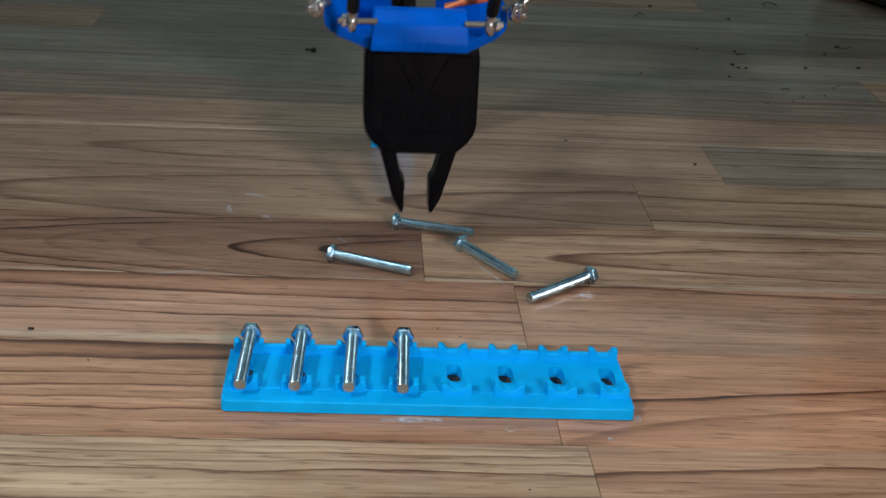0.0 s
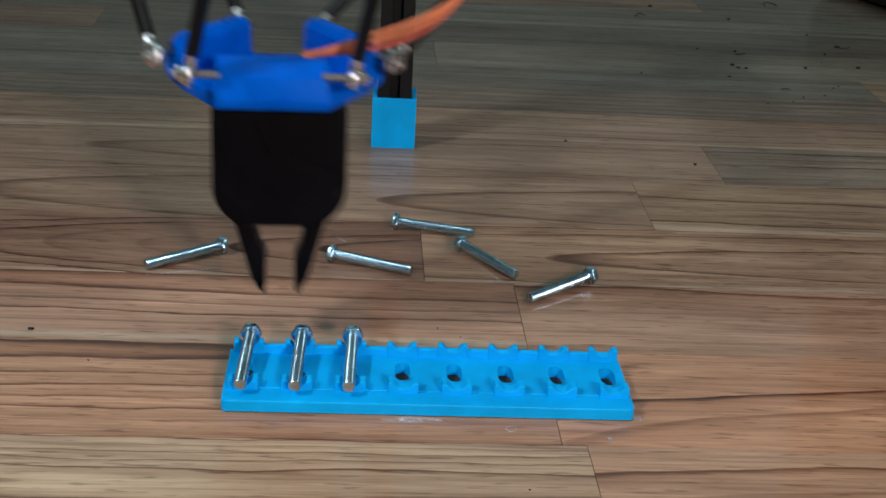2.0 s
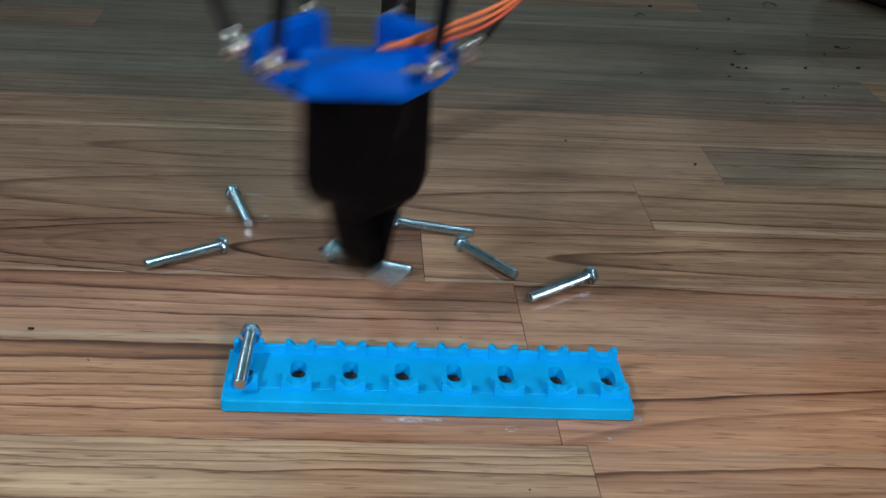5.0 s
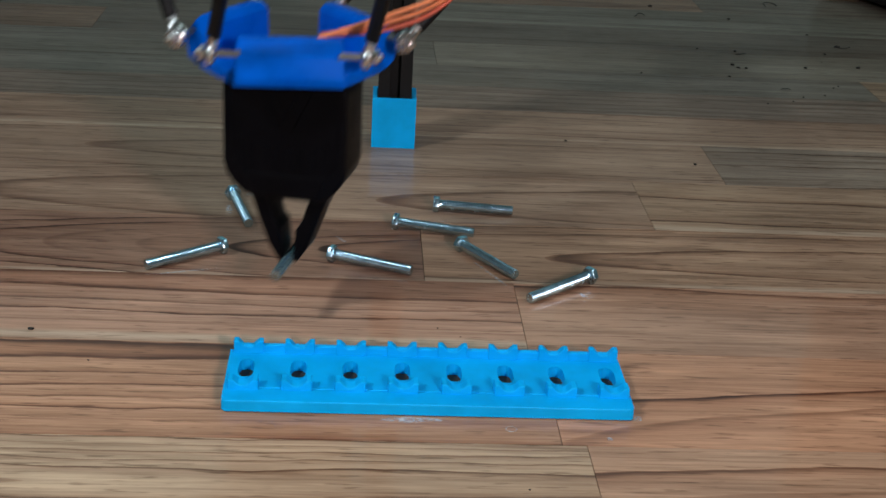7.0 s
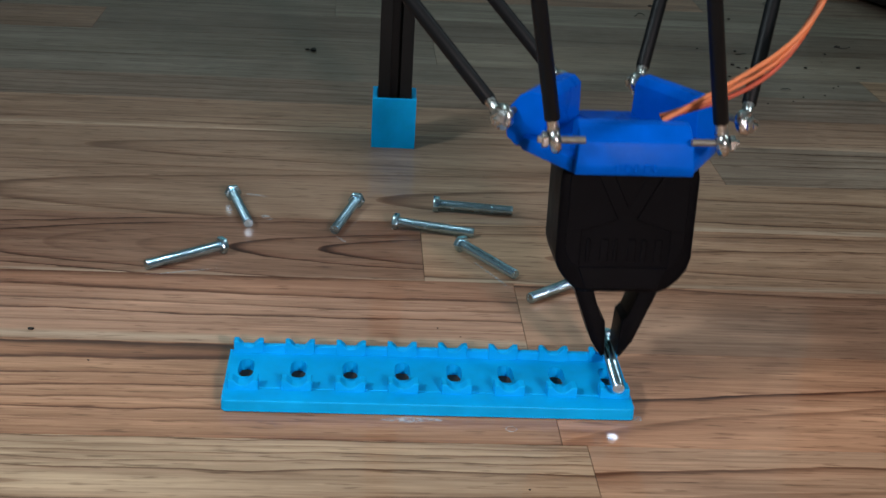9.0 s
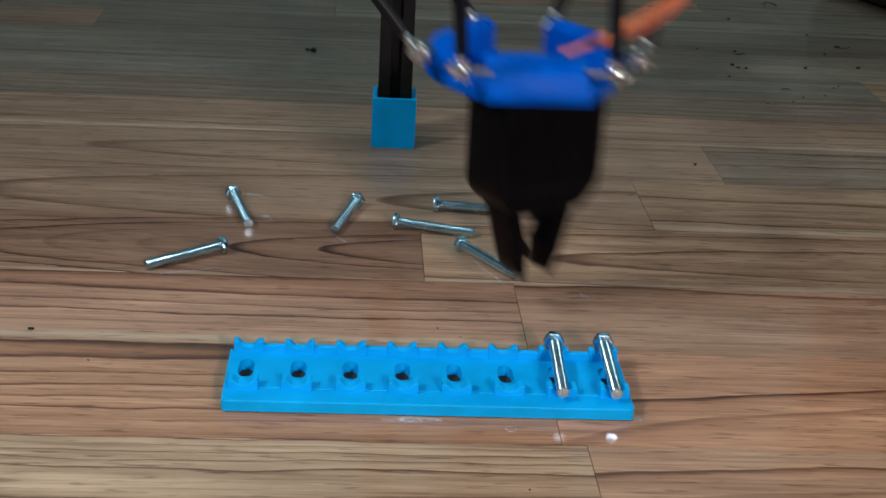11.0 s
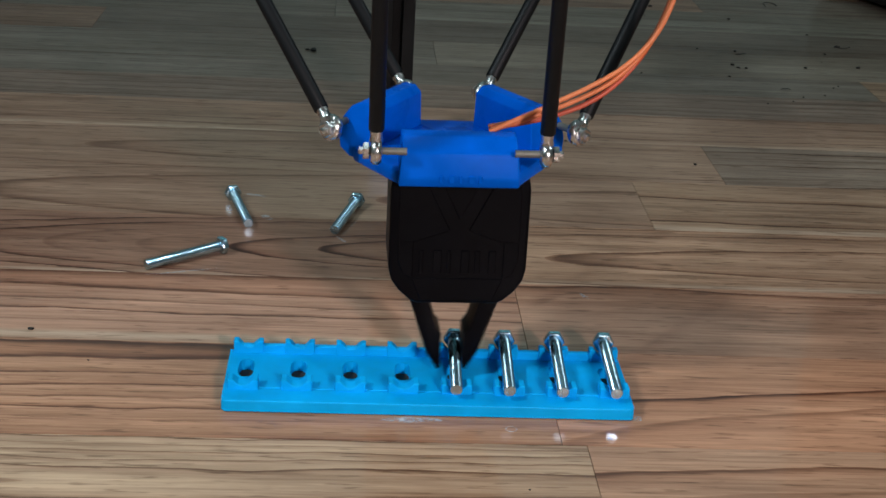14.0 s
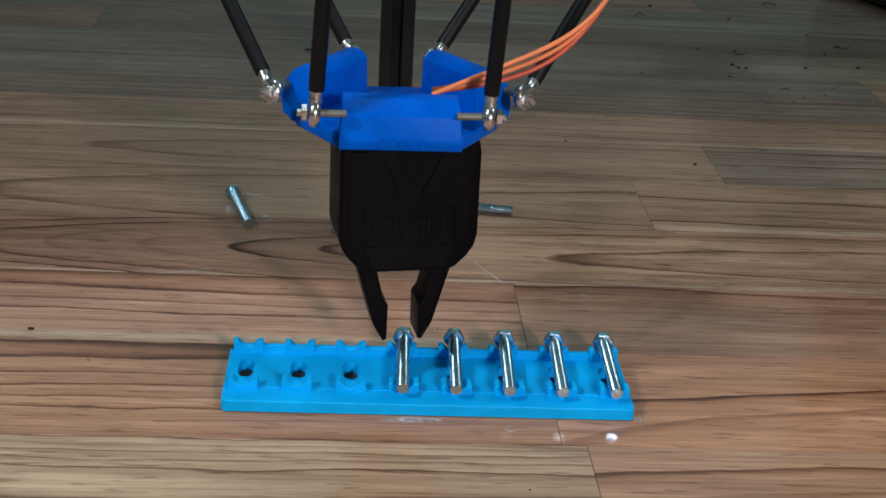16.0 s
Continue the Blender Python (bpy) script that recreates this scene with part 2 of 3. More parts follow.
# ---- the floor of wooden strips ----
def build_floor():
    bm = bmesh.new()
    add_box(bm, (-2.4, -1.2, -0.05), (2.4, 3.4, -0.004))
    me_floor = finish("floor", bm, GAP)
    tagged(me_floor, "varnished brown hardwood strip floor with dark grain", "floor", kind="structure")
    rng = random.Random(5)
    pale, tan, mid, red, dark, grey = (0.39, 0.285, 0.195), (0.37, 0.25, 0.165), (0.315, 0.21, 0.145), (0.385, 0.212, 0.13), (0.195, 0.126, 0.089), (0.225, 0.195, 0.156)
    # rows from the camera outwards: far edge, near edge, seams along x, colours from left to right
    table = [
        (0.386, 0.460, (-0.62, 0.092, 0.8), ((0.37, 0.255, 0.168), (0.385, 0.225, 0.142))),
        (0.460, 0.538, (-0.5, 0.0825, 0.7), ((0.41, 0.225, 0.135), (0.42, 0.218, 0.128))),
        (0.538, 0.6085, (-0.7, 0.0775, 0.62), ((0.375, 0.21, 0.138), (0.385, 0.22, 0.142))),
        (0.6085, 0.683, (-0.55, 0.035, 0.75), ((0.265, 0.15, 0.1), (0.38, 0.24, 0.155))),
        (0.683, 0.757, (-0.6, 0.1605, 0.66), (mid, tan)),
        (0.757, 0.827, (-0.45, 0.2165, 0.8), (mid, (0.285, 0.222, 0.17))),
        (0.827, 0.886, (-0.66, 0.52), (mid,)),
        # far rows greyed: the cool, dim light there is put into the plank colour
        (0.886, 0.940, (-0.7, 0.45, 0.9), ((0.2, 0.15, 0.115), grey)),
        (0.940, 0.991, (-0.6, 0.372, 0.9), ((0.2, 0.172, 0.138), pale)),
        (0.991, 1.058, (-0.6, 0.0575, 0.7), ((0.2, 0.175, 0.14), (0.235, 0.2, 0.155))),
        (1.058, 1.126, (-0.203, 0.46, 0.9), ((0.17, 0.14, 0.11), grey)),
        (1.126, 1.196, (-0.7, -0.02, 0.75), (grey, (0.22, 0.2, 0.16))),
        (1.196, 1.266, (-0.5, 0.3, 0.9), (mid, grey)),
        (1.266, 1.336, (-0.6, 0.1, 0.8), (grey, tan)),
    ]
    # strips cut close to the heart, by near edge and seam: heart x and y, slant, rings to the metre, bend, figure, first ring
    arches = {(0.6085, -0.55): (0.25, 0.6435, 0.1, 222.0, 0.06, 1.0, 785.07), (0.6085, 0.035): (0.6, 0.6410, 0.0536, 140.0, 0.06, 0.7, 1194.22),
              (0.683, -0.6): (0.5, 0.7136, 0.076, 120.0, 0.1, 0.6, 651.55), (0.757, -0.45): (0.3, 0.7900, 0.06, 130.0, 0.2, 0.5, 652.42),
              (0.386, -0.62): (-1.2, 0.43, 0.012, 230.0, 0.5, 0.75, 3.0), (0.386, 0.092): (0.7, 0.37, 0.1, 75.0, 0.3, 0.8, 11.0),
              (0.538, -0.7): (1.2, 0.60, 0.012, 110.0, 0.35, 0.85, 7.0), (0.46, 0.0825): (0.6, 0.452, 0.12, 95.0, 0.3, 1.0, 19.0),
              (0.46, -0.5): (-1.6, 0.53, 0.01, 120.0, 0.7, 0.9, 5.0)}
    sapwood = {(0.538, -0.7): 0.0085, (0.6085, 0.035): 0.004, (0.6085, -0.55): 0.002, (0.683, 0.1605): 0.006, (0.827, -0.66): 0.003}
    y = 1.336
    while y < 3.3:
        table.append((y, y + 0.07, tuple(sorted(rng.uniform(-1.2, 1.4) for _ in range(2))), (rng.choice((tan, mid, grey)),)))
        y += 0.07
    y = 0.386
    while y > -0.4:
        table.append((y - 0.07, y, (-0.9, rng.uniform(-0.3, 0.4), 1.0), (rng.choice((tan, mid)), rng.choice((pale, red)))))
        y -= 0.07
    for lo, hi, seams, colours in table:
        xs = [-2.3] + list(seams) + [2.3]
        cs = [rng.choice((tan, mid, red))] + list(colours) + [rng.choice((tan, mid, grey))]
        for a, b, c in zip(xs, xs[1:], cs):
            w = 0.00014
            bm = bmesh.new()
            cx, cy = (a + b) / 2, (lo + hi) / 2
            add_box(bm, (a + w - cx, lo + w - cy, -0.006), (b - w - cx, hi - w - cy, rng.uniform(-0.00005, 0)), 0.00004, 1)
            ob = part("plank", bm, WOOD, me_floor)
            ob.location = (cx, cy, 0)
            # strips beyond 0.9 m also darkened in colour for the weaker light
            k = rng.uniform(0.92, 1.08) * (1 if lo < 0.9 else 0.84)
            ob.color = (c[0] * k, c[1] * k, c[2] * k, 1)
            # the heart's place on the strip, its slant, rings to the metre, bend and strength of the figure, sapwood edge
            grain = arches.get((lo, a))
            if grain:
                hx, hy, slant, rings, wave, figure, first = grain
                hx, hy = hx - cx, hy - cy
            else:
                hx, hy = rng.choice((-1, 1)) * rng.uniform(0.8, 1.6), rng.uniform(-0.06, 0.06)
                first = rng.uniform(0, 60)
                slant, rings, wave, figure = rng.uniform(0.01, 0.03), rng.uniform(70, 120), rng.uniform(0.4, 0.9), rng.uniform(0.75, 1.0) if hi < 0.83 else rng.uniform(0.35, 0.6)
            ob["first_ring"] = first
            ob["heart_x"], ob["heart_y"], ob["slant"], ob["rings"], ob["wave"], ob["figure"] = hx, hy, slant, rings, wave, figure
            ob["sap"] = (lo - hi) / 2 + sapwood.get((lo, a), -0.02)
    return me_floor


def build_room():
    """Plain walls and ceiling that close the place; the far wall has an added opening behind its fill light."""
    def slab(name, lo, hi, label):
        bm = bmesh.new()
        add_box(bm, lo, hi)
        return tagged(finish(name, bm, PLASTER), label, "wall", kind="structure")
    slab("wall_west", (-2.5, -1.3, 0), (-2.4, 3.5, 2.5), "plain painted wall")
    slab("wall_east", (2.4, -1.3, 0), (2.5, 3.5, 2.5), "plain painted wall")
    slab("wall_south", (-2.4, -1.3, 0), (2.4, -1.2, 2.5), "plain painted wall")
    north = slab("wall_north", (-2.4, 3.4, 0), (2.4, 3.5, 1.32), "plain painted wall with an added opening behind the fill light")
    for lo, hi in (((-2.4, 3.4, 2.38), (2.4, 3.5, 2.5)), ((-2.4, 3.4, 1.32), (-1.05, 3.5, 2.38)), ((1.25, 3.4, 1.32), (2.4, 3.5, 2.38))):
        bm = bmesh.new()
        add_box(bm, lo, hi)
        part("wall_section", bm, PLASTER, north)
    ob = slab("ceiling", (-2.5, -1.3, 2.5), (2.5, 3.5, 2.6), "plain painted ceiling")
    tagged(ob, category="ceiling")


# ---- the tray ----
TRAY_X, TRAY_Y, PITCH, SLOT0 = -0.0475, 0.4792, 0.02111, -0.0413
TRAY_LEN, TRAY_BACK, BASE = 0.1609, 0.5222, 0.0048


def build_tray():
    tray = tagged(new("bolt_tray"), "bright cyan printed plastic tray with eight notched bolt rests", "tray")
    tray.location = (TRAY_X, TRAY_Y, 0)
    depth = TRAY_BACK - TRAY_Y
    # base plate with a slot under each bolt
    bm = bmesh.new()
    xs, hw, hy0, hy1 = [SLOT0 + k * PITCH - TRAY_X for k in range(8)], 0.0032, 0.0197, 0.0345
    ys = [0.0, hy0 - 0.0012, hy1 + 0.0012, depth]
    edges = [-0.0015]
    for x in xs:
        edges += [x - hw - 0.0012, x + hw + 0.0012]
    edges.append(TRAY_LEN)
    grid = [[bm.verts.new((x, y, 0)) for y in ys] for x in edges]
    for i in range(len(edges) - 1):
        for j in range(3):
            cell = [grid[i][j], grid[i + 1][j], grid[i + 1][j + 1], grid[i][j + 1]]
            if j != 1 or i % 2 == 0:
                bm.faces.new(cell)
                continue
            cx, cy = xs[i // 2], (hy0 + hy1) / 2
            loop, n = [], 16
            for k in range(n):
                a = 2 * math.pi * (k + 0.5) / n + math.pi
                c, s_ = math.cos(a), math.sin(a)
                loop.append(bm.verts.new((cx + hw * math.copysign(abs(c) ** 0.7, c), cy + (hy1 - hy0) / 2 * math.copysign(abs(s_) ** 0.6, s_), 0)))
            for q in range(4):
                seg = [loop[(q * 4 + k) % n] for k in range(5)]
                mid_v = cell[(q + 1) % 4]
                bm.faces.new([cell[q], mid_v, *seg[::-1]] if q != 4 else seg)
    bmesh.ops.recalc_face_normals(bm, faces=bm.faces)
    made = bmesh.ops.extrude_face_region(bm, geom=bm.faces[:])
    for v in made["geom"]:
        if isinstance(v, bmesh.types.BMVert):
            v.co.z = BASE
    bm.normal_update()
    rim = [e for e in bm.edges if e.is_valid and len(e.link_faces) == 2 and e.calc_face_angle(0) > 1.0
           and (abs(e.verts[0].co.y) < 1e-6 and abs(e.verts[1].co.y) < 1e-6 or abs(e.verts[0].co.z - e.verts[1].co.z) > 0.001 and min(v.co.x < 1e-6 or abs(v.co.x - TRAY_LEN) < 1e-6 for v in e.verts))]
    corners = [e for e in rim if abs(e.verts[0].co.z - e.verts[1].co.z) > 0.001 and e.verts[0].co.y < 0.001]
    bmesh.ops.bevel(bm, geom=corners, offset=0.0022, segments=4, affect="EDGES", profile=0.5)
    lip = [e for e in bm.edges if len(e.link_faces) == 2 and e.calc_face_angle(0) > 1.0 and all(v.co.z > BASE - 1e-6 and v.co.y < 0.004 for v in e.verts)]
    bmesh.ops.bevel(bm, geom=lip, offset=0.0005, segments=2, affect="EDGES", profile=0.5)
    part("base_plate", bm, CYAN, tray, m=pose(0, 0, 0.0005))
    # added dark sheet under the tray: paints the shade seen down the slots
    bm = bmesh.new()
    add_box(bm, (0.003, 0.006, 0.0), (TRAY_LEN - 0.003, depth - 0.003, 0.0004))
    part("adhesive_pad", bm, GAP, tray, "dark sheet under the tray standing for shade in its slots")
    # low ridges that tie the rests together
    bm = bmesh.new()
    add_box(bm, (0.001, 0.0405, BASE - 0.001), (TRAY_LEN - 0.001, depth, BASE + 0.0040), 0.0004, 1)
    part("rear_ridge", bm, CYAN, tray)
    bm = bmesh.new()
    add_box(bm, (0.001, 0.0102, BASE - 0.001), (TRAY_LEN - 0.001, 0.0137, BASE + 0.0009), 0.0003, 1)
    part("front_ridge", bm, CYAN, tray)

    def rest(lo, hi, top, floor_z, half):
        bm = bmesh.new()
        poly = [(-half, BASE - 0.0005), (half, BASE - 0.0005), (half, top), (half - 0.0019, top), (0.0018, floor_z), (0, floor_z - 0.0004), (-0.0018, floor_z),
                (-half + 0.0019, top), (-half, top)]
        return prism(bm, poly, lo, hi, "y", 0.00035, 1)
    for k, x in enumerate(xs):
        part("rear_rest", rest(0.0398, depth + 0.0004, 0.0110, 0.0084, 0.0061), CYAN, tray, m=pose(x, 0, 0))
        part("front_rest", rest(0.0089, 0.0148, 0.0096, 0.0074, 0.0060), CYAN, tray, m=pose(x, 0, 0))
    return tray


# ---- the bolts ----
BOLT = 0.0428


def bolt_proto():
    """A hexagon-head machine bolt along y, its middle at the origin, the head at +y."""
    turn = Matrix.Rotation(radians(-90), 4, "X")
    bolt = tagged(new("bolt"), "zinc-plated steel hexagon-head bolt", "bolt", "bolts for the tray")
    half = BOLT / 2
    bm = bmesh.new()
    prof = [(0.0023, -half), (0.00252, -half + 0.0003)]
    z = -half + 0.0006
    while z < half - 0.0046:
        prof += [(0.00236, z + 0.00006), (0.00256, z + 0.00036), (0.00256, z + 0.00046), (0.00236, z + 0.00076)]
        z += 0.0008
    prof += [(0.00253, half - 0.0034)]
    lathe(bm, prof, 18, turn)
    part("threaded_shank", bm, ZINC, bolt, smooth=30)
    bm = bmesh.new()
    lathe(bm, [(0.0042, half - 0.0034), (0.0046, half - 0.0031), (0.0046, half - 0.0006), (0.0040, half)], 6, turn)
    bmesh.ops.bevel(bm, geom=list(bm.edges), offset=0.0003, segments=2, affect="EDGES", profile=0.5)
    part("hexagon_head", bm, ZINC, bolt, smooth=40)
    return bolt


# where the eight bolts lie on the floor: tip x, tip y, heading from tip to head; and the tray place that each one leaves and enters
LYING = {"a": (-0.0970, 0.6115, 34.94), "b": (-0.0532, 0.6678, 106.25), "c": (-0.0092, 0.6622, 74.65), "d": (0.0287, 0.6141, 159.08),
         "e": (0.0853, 0.6975, 176.07), "f": (0.0623, 0.6642, 167.19), "g": (0.0788, 0.6130, 125.99), "h": (0.0828, 0.5864, 38.51)}


def on_floor(key):
    x, y, a = LYING[key]
    a = radians(a)
    lift = math.degrees(math.atan2(0.0040 - 0.00255, BOLT))
    return pose(x + BOLT / 2 * math.cos(a), y + BOLT / 2 * math.sin(a), 0.0033, 0, 0, math.degrees(a) - 90) @ pose(0, 0, 0, lift, 0, 0)


def on_tray(k):
    return pose(SLOT0 + k * PITCH, 0.4835 + 0.49 * BOLT, 0.0112, 3.2, 0, -0.7 if k == 7 else -1.5)


# ---- the robot's moving head ----
R_ARM, B_ARM = 0.03673, 0.0311          # arm joints: distance of each pair from the centre, half the gap in a pair
HEAD_TURN = pose(0, 0, 0, -1.45, -0.38, 1.29)
AXIS = Vector((0.0025, -0.0004, 0))      # the gripper's upright axis in the head's space
TIP_Z = -0.0997
FORWARD = Matrix.Translation((0, -0.0055, 0))   # the gripper hangs a little before its axis
ARMS = {"front": -90, "right": 30, "left": 150}
DELTA = (0.0312, 0.6438, 0.3818, 0.1635, 0.0722, 0.3407)   # drive plate: centre, height, radius, upper arm, lower rod


def build_head():
    head = tagged(new("delta_robot_head"), "bright blue delta robot platform carrying a black two-finger gripper", "robot")
    # platform: a hexagonal plate and three rounded blocks
    for name, ang in ARMS.items():
        m = pose(0, 0, 0, 0, 0, ang + 90)
        bm = bmesh.new()
        if name == "front":
            prof = [(-0.0185, -0.0135), (-0.0185, 0.0030), (-0.0235, 0.0044), (-0.0285, 0.0038), (-0.0343, -0.0012), (-0.0362, -0.0105), (-0.0350, -0.0142), (-0.020, -0.0145)]
            half, taper, rounding = 0.0225, 0.06, 0.0029
        else:
            prof = [(-0.0235, -0.0135), (-0.0235, 0.0050), (-0.0262, 0.0078), (-0.0310, 0.0080), (-0.0352, 0.0058), (-0.0388, 0.0008), (-0.0400, -0.0060), (-0.0392, -0.0110), (-0.0350, -0.0142), (-0.024, -0.0145)]
            half, taper, rounding = 0.0198, 0.06, 0.0042
        prism(bm, prof, -half, half, "x")
        for v in bm.verts:
            v.co.x *= 1 - taper * max(0, min(1, (v.co.z + 0.010) / 0.015))
        bmesh.ops.bevel(bm, geom=list(bm.edges), offset=rounding, segments=5, affect="EDGES", profile=0.5, clamp_overlap=True)
        part("joint_block", bm, BLUE, head, m=m, smooth=50)
        for s in (-1, 1):
            bm = bmesh.new()
            lathe(bm, [(0.0014, 0), (0.0014, 0.012)], 12, pose(s * 0.0198, -R_ARM, 0, 0, s * 90, 0))
            part("joint_pin", bm, BRASSY, head, "dull metal joint spacer", m=m, smooth=40)
            bm = bmesh.new()
            nut = pose(s * (B_ARM + 0.0024), -R_ARM, 0, 0, s * 90, 0)
            lathe(bm, [(0.0028, 0), (0.0031, 0.0003), (0.0031, 0.0021), (0.0027, 0.0024), (0.0014, 0.0024), (0.0014, 0.0038), (0.0008, 0.0041)], 6, nut)
            part("lock_nut", bm, STEEL, head, "bright steel lock nut", m=m, smooth=30)
    bm = bmesh.new()
    poly = []
    for ang in (-90, 30, 150):
        for s in (-1, 1):
            v = Matrix.Rotation(radians(ang + 90), 2) @ Vector((s * 0.0232, -0.0315))
            poly.append((v.x, v.y))
    prism(bm, poly, -0.0145, -0.0088, "z", 0.0014, 2)
    part("centre_plate", bm, BLUE, head, smooth=35)
    # raised letters on the front block cannot be read: small bars
    for i, w in enumerate((0.0012, 0.002, 0.0012, 0.0022, 0.0014)):
        x = -0.0075 + i * 0.0036
        bm = bmesh.new()
        add_box(bm, (x, -0.0366, -0.0122), (x + w, -0.0355, -0.0092), 0.0002, 1)
        part("raised_mark", bm, BLUE, head)
    # gripper: origin on its upright axis
    bm = bmesh.new()
    hw, dp = 0.0270, 0.0142
    side = [(hw - 0.001, -0.0148), (hw, -0.020), (hw, -0.053), (hw - 0.0012, -0.0578), (hw - 0.0042, -0.0622), (0.0185, -0.0662), (0.0155, -0.0675)]
    poly = side + [(-x, z) for x, z in side[::-1]]
    prism(bm, poly, -dp, dp, "y", 0.0014, 3)
    gripper = part("gripper", bm, BLACK, head, "black printed gripper body with sunken emblem", m=Matrix.Translation(AXIS) @ FORWARD, smooth=35)
    # emblem on the face: raised border strips, a sunken wedge and unreadable marks as bars
    y0, y1 = -dp - 0.0004, -dp + 0.0004
    for s in (-1, 1):
        bm = bmesh.new()
        prism(bm, [(s * 0.0235, -0.0185), (s * 0.0125, -0.0185), (s * 0.0035, -0.0367), (s * 0.0165, -0.0414), (s * 0.0235, -0.0414)], y0, y1, "y", 0.0003, 1)
        part("raised_emblem", bm, BLACK, gripper)
        bm = bmesh.new()
        prism(bm, [(s * 0.0235, -0.0410), (s * 0.0175, -0.0410), (s * 0.0175, -0.0566), (s * 0.0212, -0.0550), (s * 0.0235, -0.0495)], y0, y1, "y", 0.0003, 1)
        part("raised_emblem", bm, BLACK, gripper)
    bm = bmesh.new()
    prism(bm, [(-0.0068, -0.0185), (0.0068, -0.0185), (0, -0.0324)], y0, y1, "y", 0.0003, 1)
    part("raised_emblem", bm, BLACK, gripper)
    bm = bmesh.new()
    prism(bm, [(-0.0178, -0.0566), (0.0178, -0.0566), (0.0142, -0.0659), (-0.0142, -0.0659)], y0, y1, "y", 0.0003, 1)
    part("raised_emblem", bm, BLACK, gripper)
    for i, w in enumerate((0.0016, 0.0034, 0.0016, 0.0034, 0.0022, 0.0030)):
        x = -0.0152 + i * 0.0054
        bm = bmesh.new()
        add_box(bm, (x, y0, -0.0546), (x + w, y1, -0.0449), 0.0003, 1)
        part("raised_mark", bm, BLACK, gripper)
    bm = bmesh.new()
    prism(bm, [(dp - 0.001, -0.0462), (dp + 0.0175, -0.0462), (dp + 0.0175, -0.0355), (dp + 0.0115, -0.0305), (dp - 0.001, -0.0305)], 0.0015, 0.0140, "x", 0.0006, 2)
    part("servo", bm, SERVO, gripper, "smoked brown servo motor case", smooth=40)
    fingers = []
    for s in (-1, 1):
        # modelled open, about its pivot; pads face the axis
        px, pz = s * 0.0155, -0.0535
        pts = [(0.0112, -0.0535), (0.0206, -0.0535), (0.0208, -0.0600), (0.0118, -0.0925), (0.0078, TIP_Z), (0.0062, TIP_Z + 0.0006), (0.0060, -0.0842), (0.0080, -0.0815),
               (0.0128, -0.0605)]
        bm = bmesh.new()
        prism(bm, [(s * a - px, b - pz) for a, b in pts], -0.0078, 0.0078, "y", 0.0005, 2)
        fingers.append(part("finger", bm, BLACK, gripper, "black tapered gripper finger", m=pose(px, 0, pz), smooth=35))
    # six rods, each with its ball-joint end
    rods = []
    for name, ang in ARMS.items():
        for s in (-1, 1):
            at = Matrix.Rotation(radians(ang + 90), 3, "Z") @ Vector((s * B_ARM, -R_ARM, 0))
            bm = bmesh.new()
            lathe(bm, [(0.0026, 0.0082), (0.0029, 0.0086), (0.0029, 0.30), (0.0026, 0.3005)], 20)
            rod = part("arm_rod", bm, TUBE, head, "black tube arm rod", smooth=40)
            bm = bmesh.new()
            ring(bm, 0.0036, 0.0016, pose(0, 0, 0, 0, 90, 0))
            lathe(bm, [(0.0026, 0.0040), (0.0022, 0.0058), (0.0023, 0.0070), (0.0024, 0.0095)], 12)
            ball(bm, 0.0029, (0, 0, 0), (0.95, 1, 1))
            part("rod_end", bm, STEEL, rod, "bright steel ball-joint rod end", smooth=40)
            rods.append((rod, name, at))
    # servo leads
    def wire(shift, lift):
        pts = [(0.012, -0.0205, 0.004), (0.026, -0.020, 0.0075), (0.040, -0.018, 0.0115), (0.057, -0.014, 0.0180), (0.071, -0.010, 0.0295), (0.081, -0.007, 0.046),
               (0.086, -0.003, 0.066), (0.088, 0.001, 0.090)]
        rng = random.Random(int(shift * 1e5) + 7)
        out = []
        for i, q in enumerate(pts):
            k = math.sin(i * 0.9 + shift * 900)
            out.append(Vector(q) + Vector((0.0006 * k, shift + 0.0008 * k, lift * math.sin(min(i, 5) * 0.63) + rng.uniform(-0.0004, 0.0004))) - Vector((0.012, -0.0205, 0.004)))
        cu = bpy.data.curves.new("wire", "CURVE")
        cu.dimensions, cu.bevel_depth, cu.bevel_resolution, cu.resolution_u = "3D", 0.001, 2, 6
        sp = cu.splines.new("NURBS")
        sp.points.add(len(out) - 1)
        for pt, v in zip(sp.points, out):
            pt.co = (*v, 1)
        sp.use_endpoint_u, sp.order_u = True, 4
        tmp = bpy.data.objects.new("wire", cu)
        me = bpy.data.meshes.new_from_object(tmp)
        bpy.data.objects.remove(tmp)
        return me
    cable = new("servo_lead", wire(0.0, 0.0009))
    cable.data.materials.append(ORANGE)
    cable.parent = head
    tagged(cable, "orange, red and brown servo lead wires")
    for mat, sh, li in ((RED, 0.0022, -0.0034), (BROWN, 0.004, -0.0008), (ORANGE, -0.0014, 0.0042)):
        ob = new("wire", wire(sh, li))
        ob.data.materials.append(mat)
        ob.parent = cable
    for ob in [cable, *cable.children]:
        for f in ob.data.polygons:
            f.use_smooth = True
    return head, gripper, fingers, rods, cable


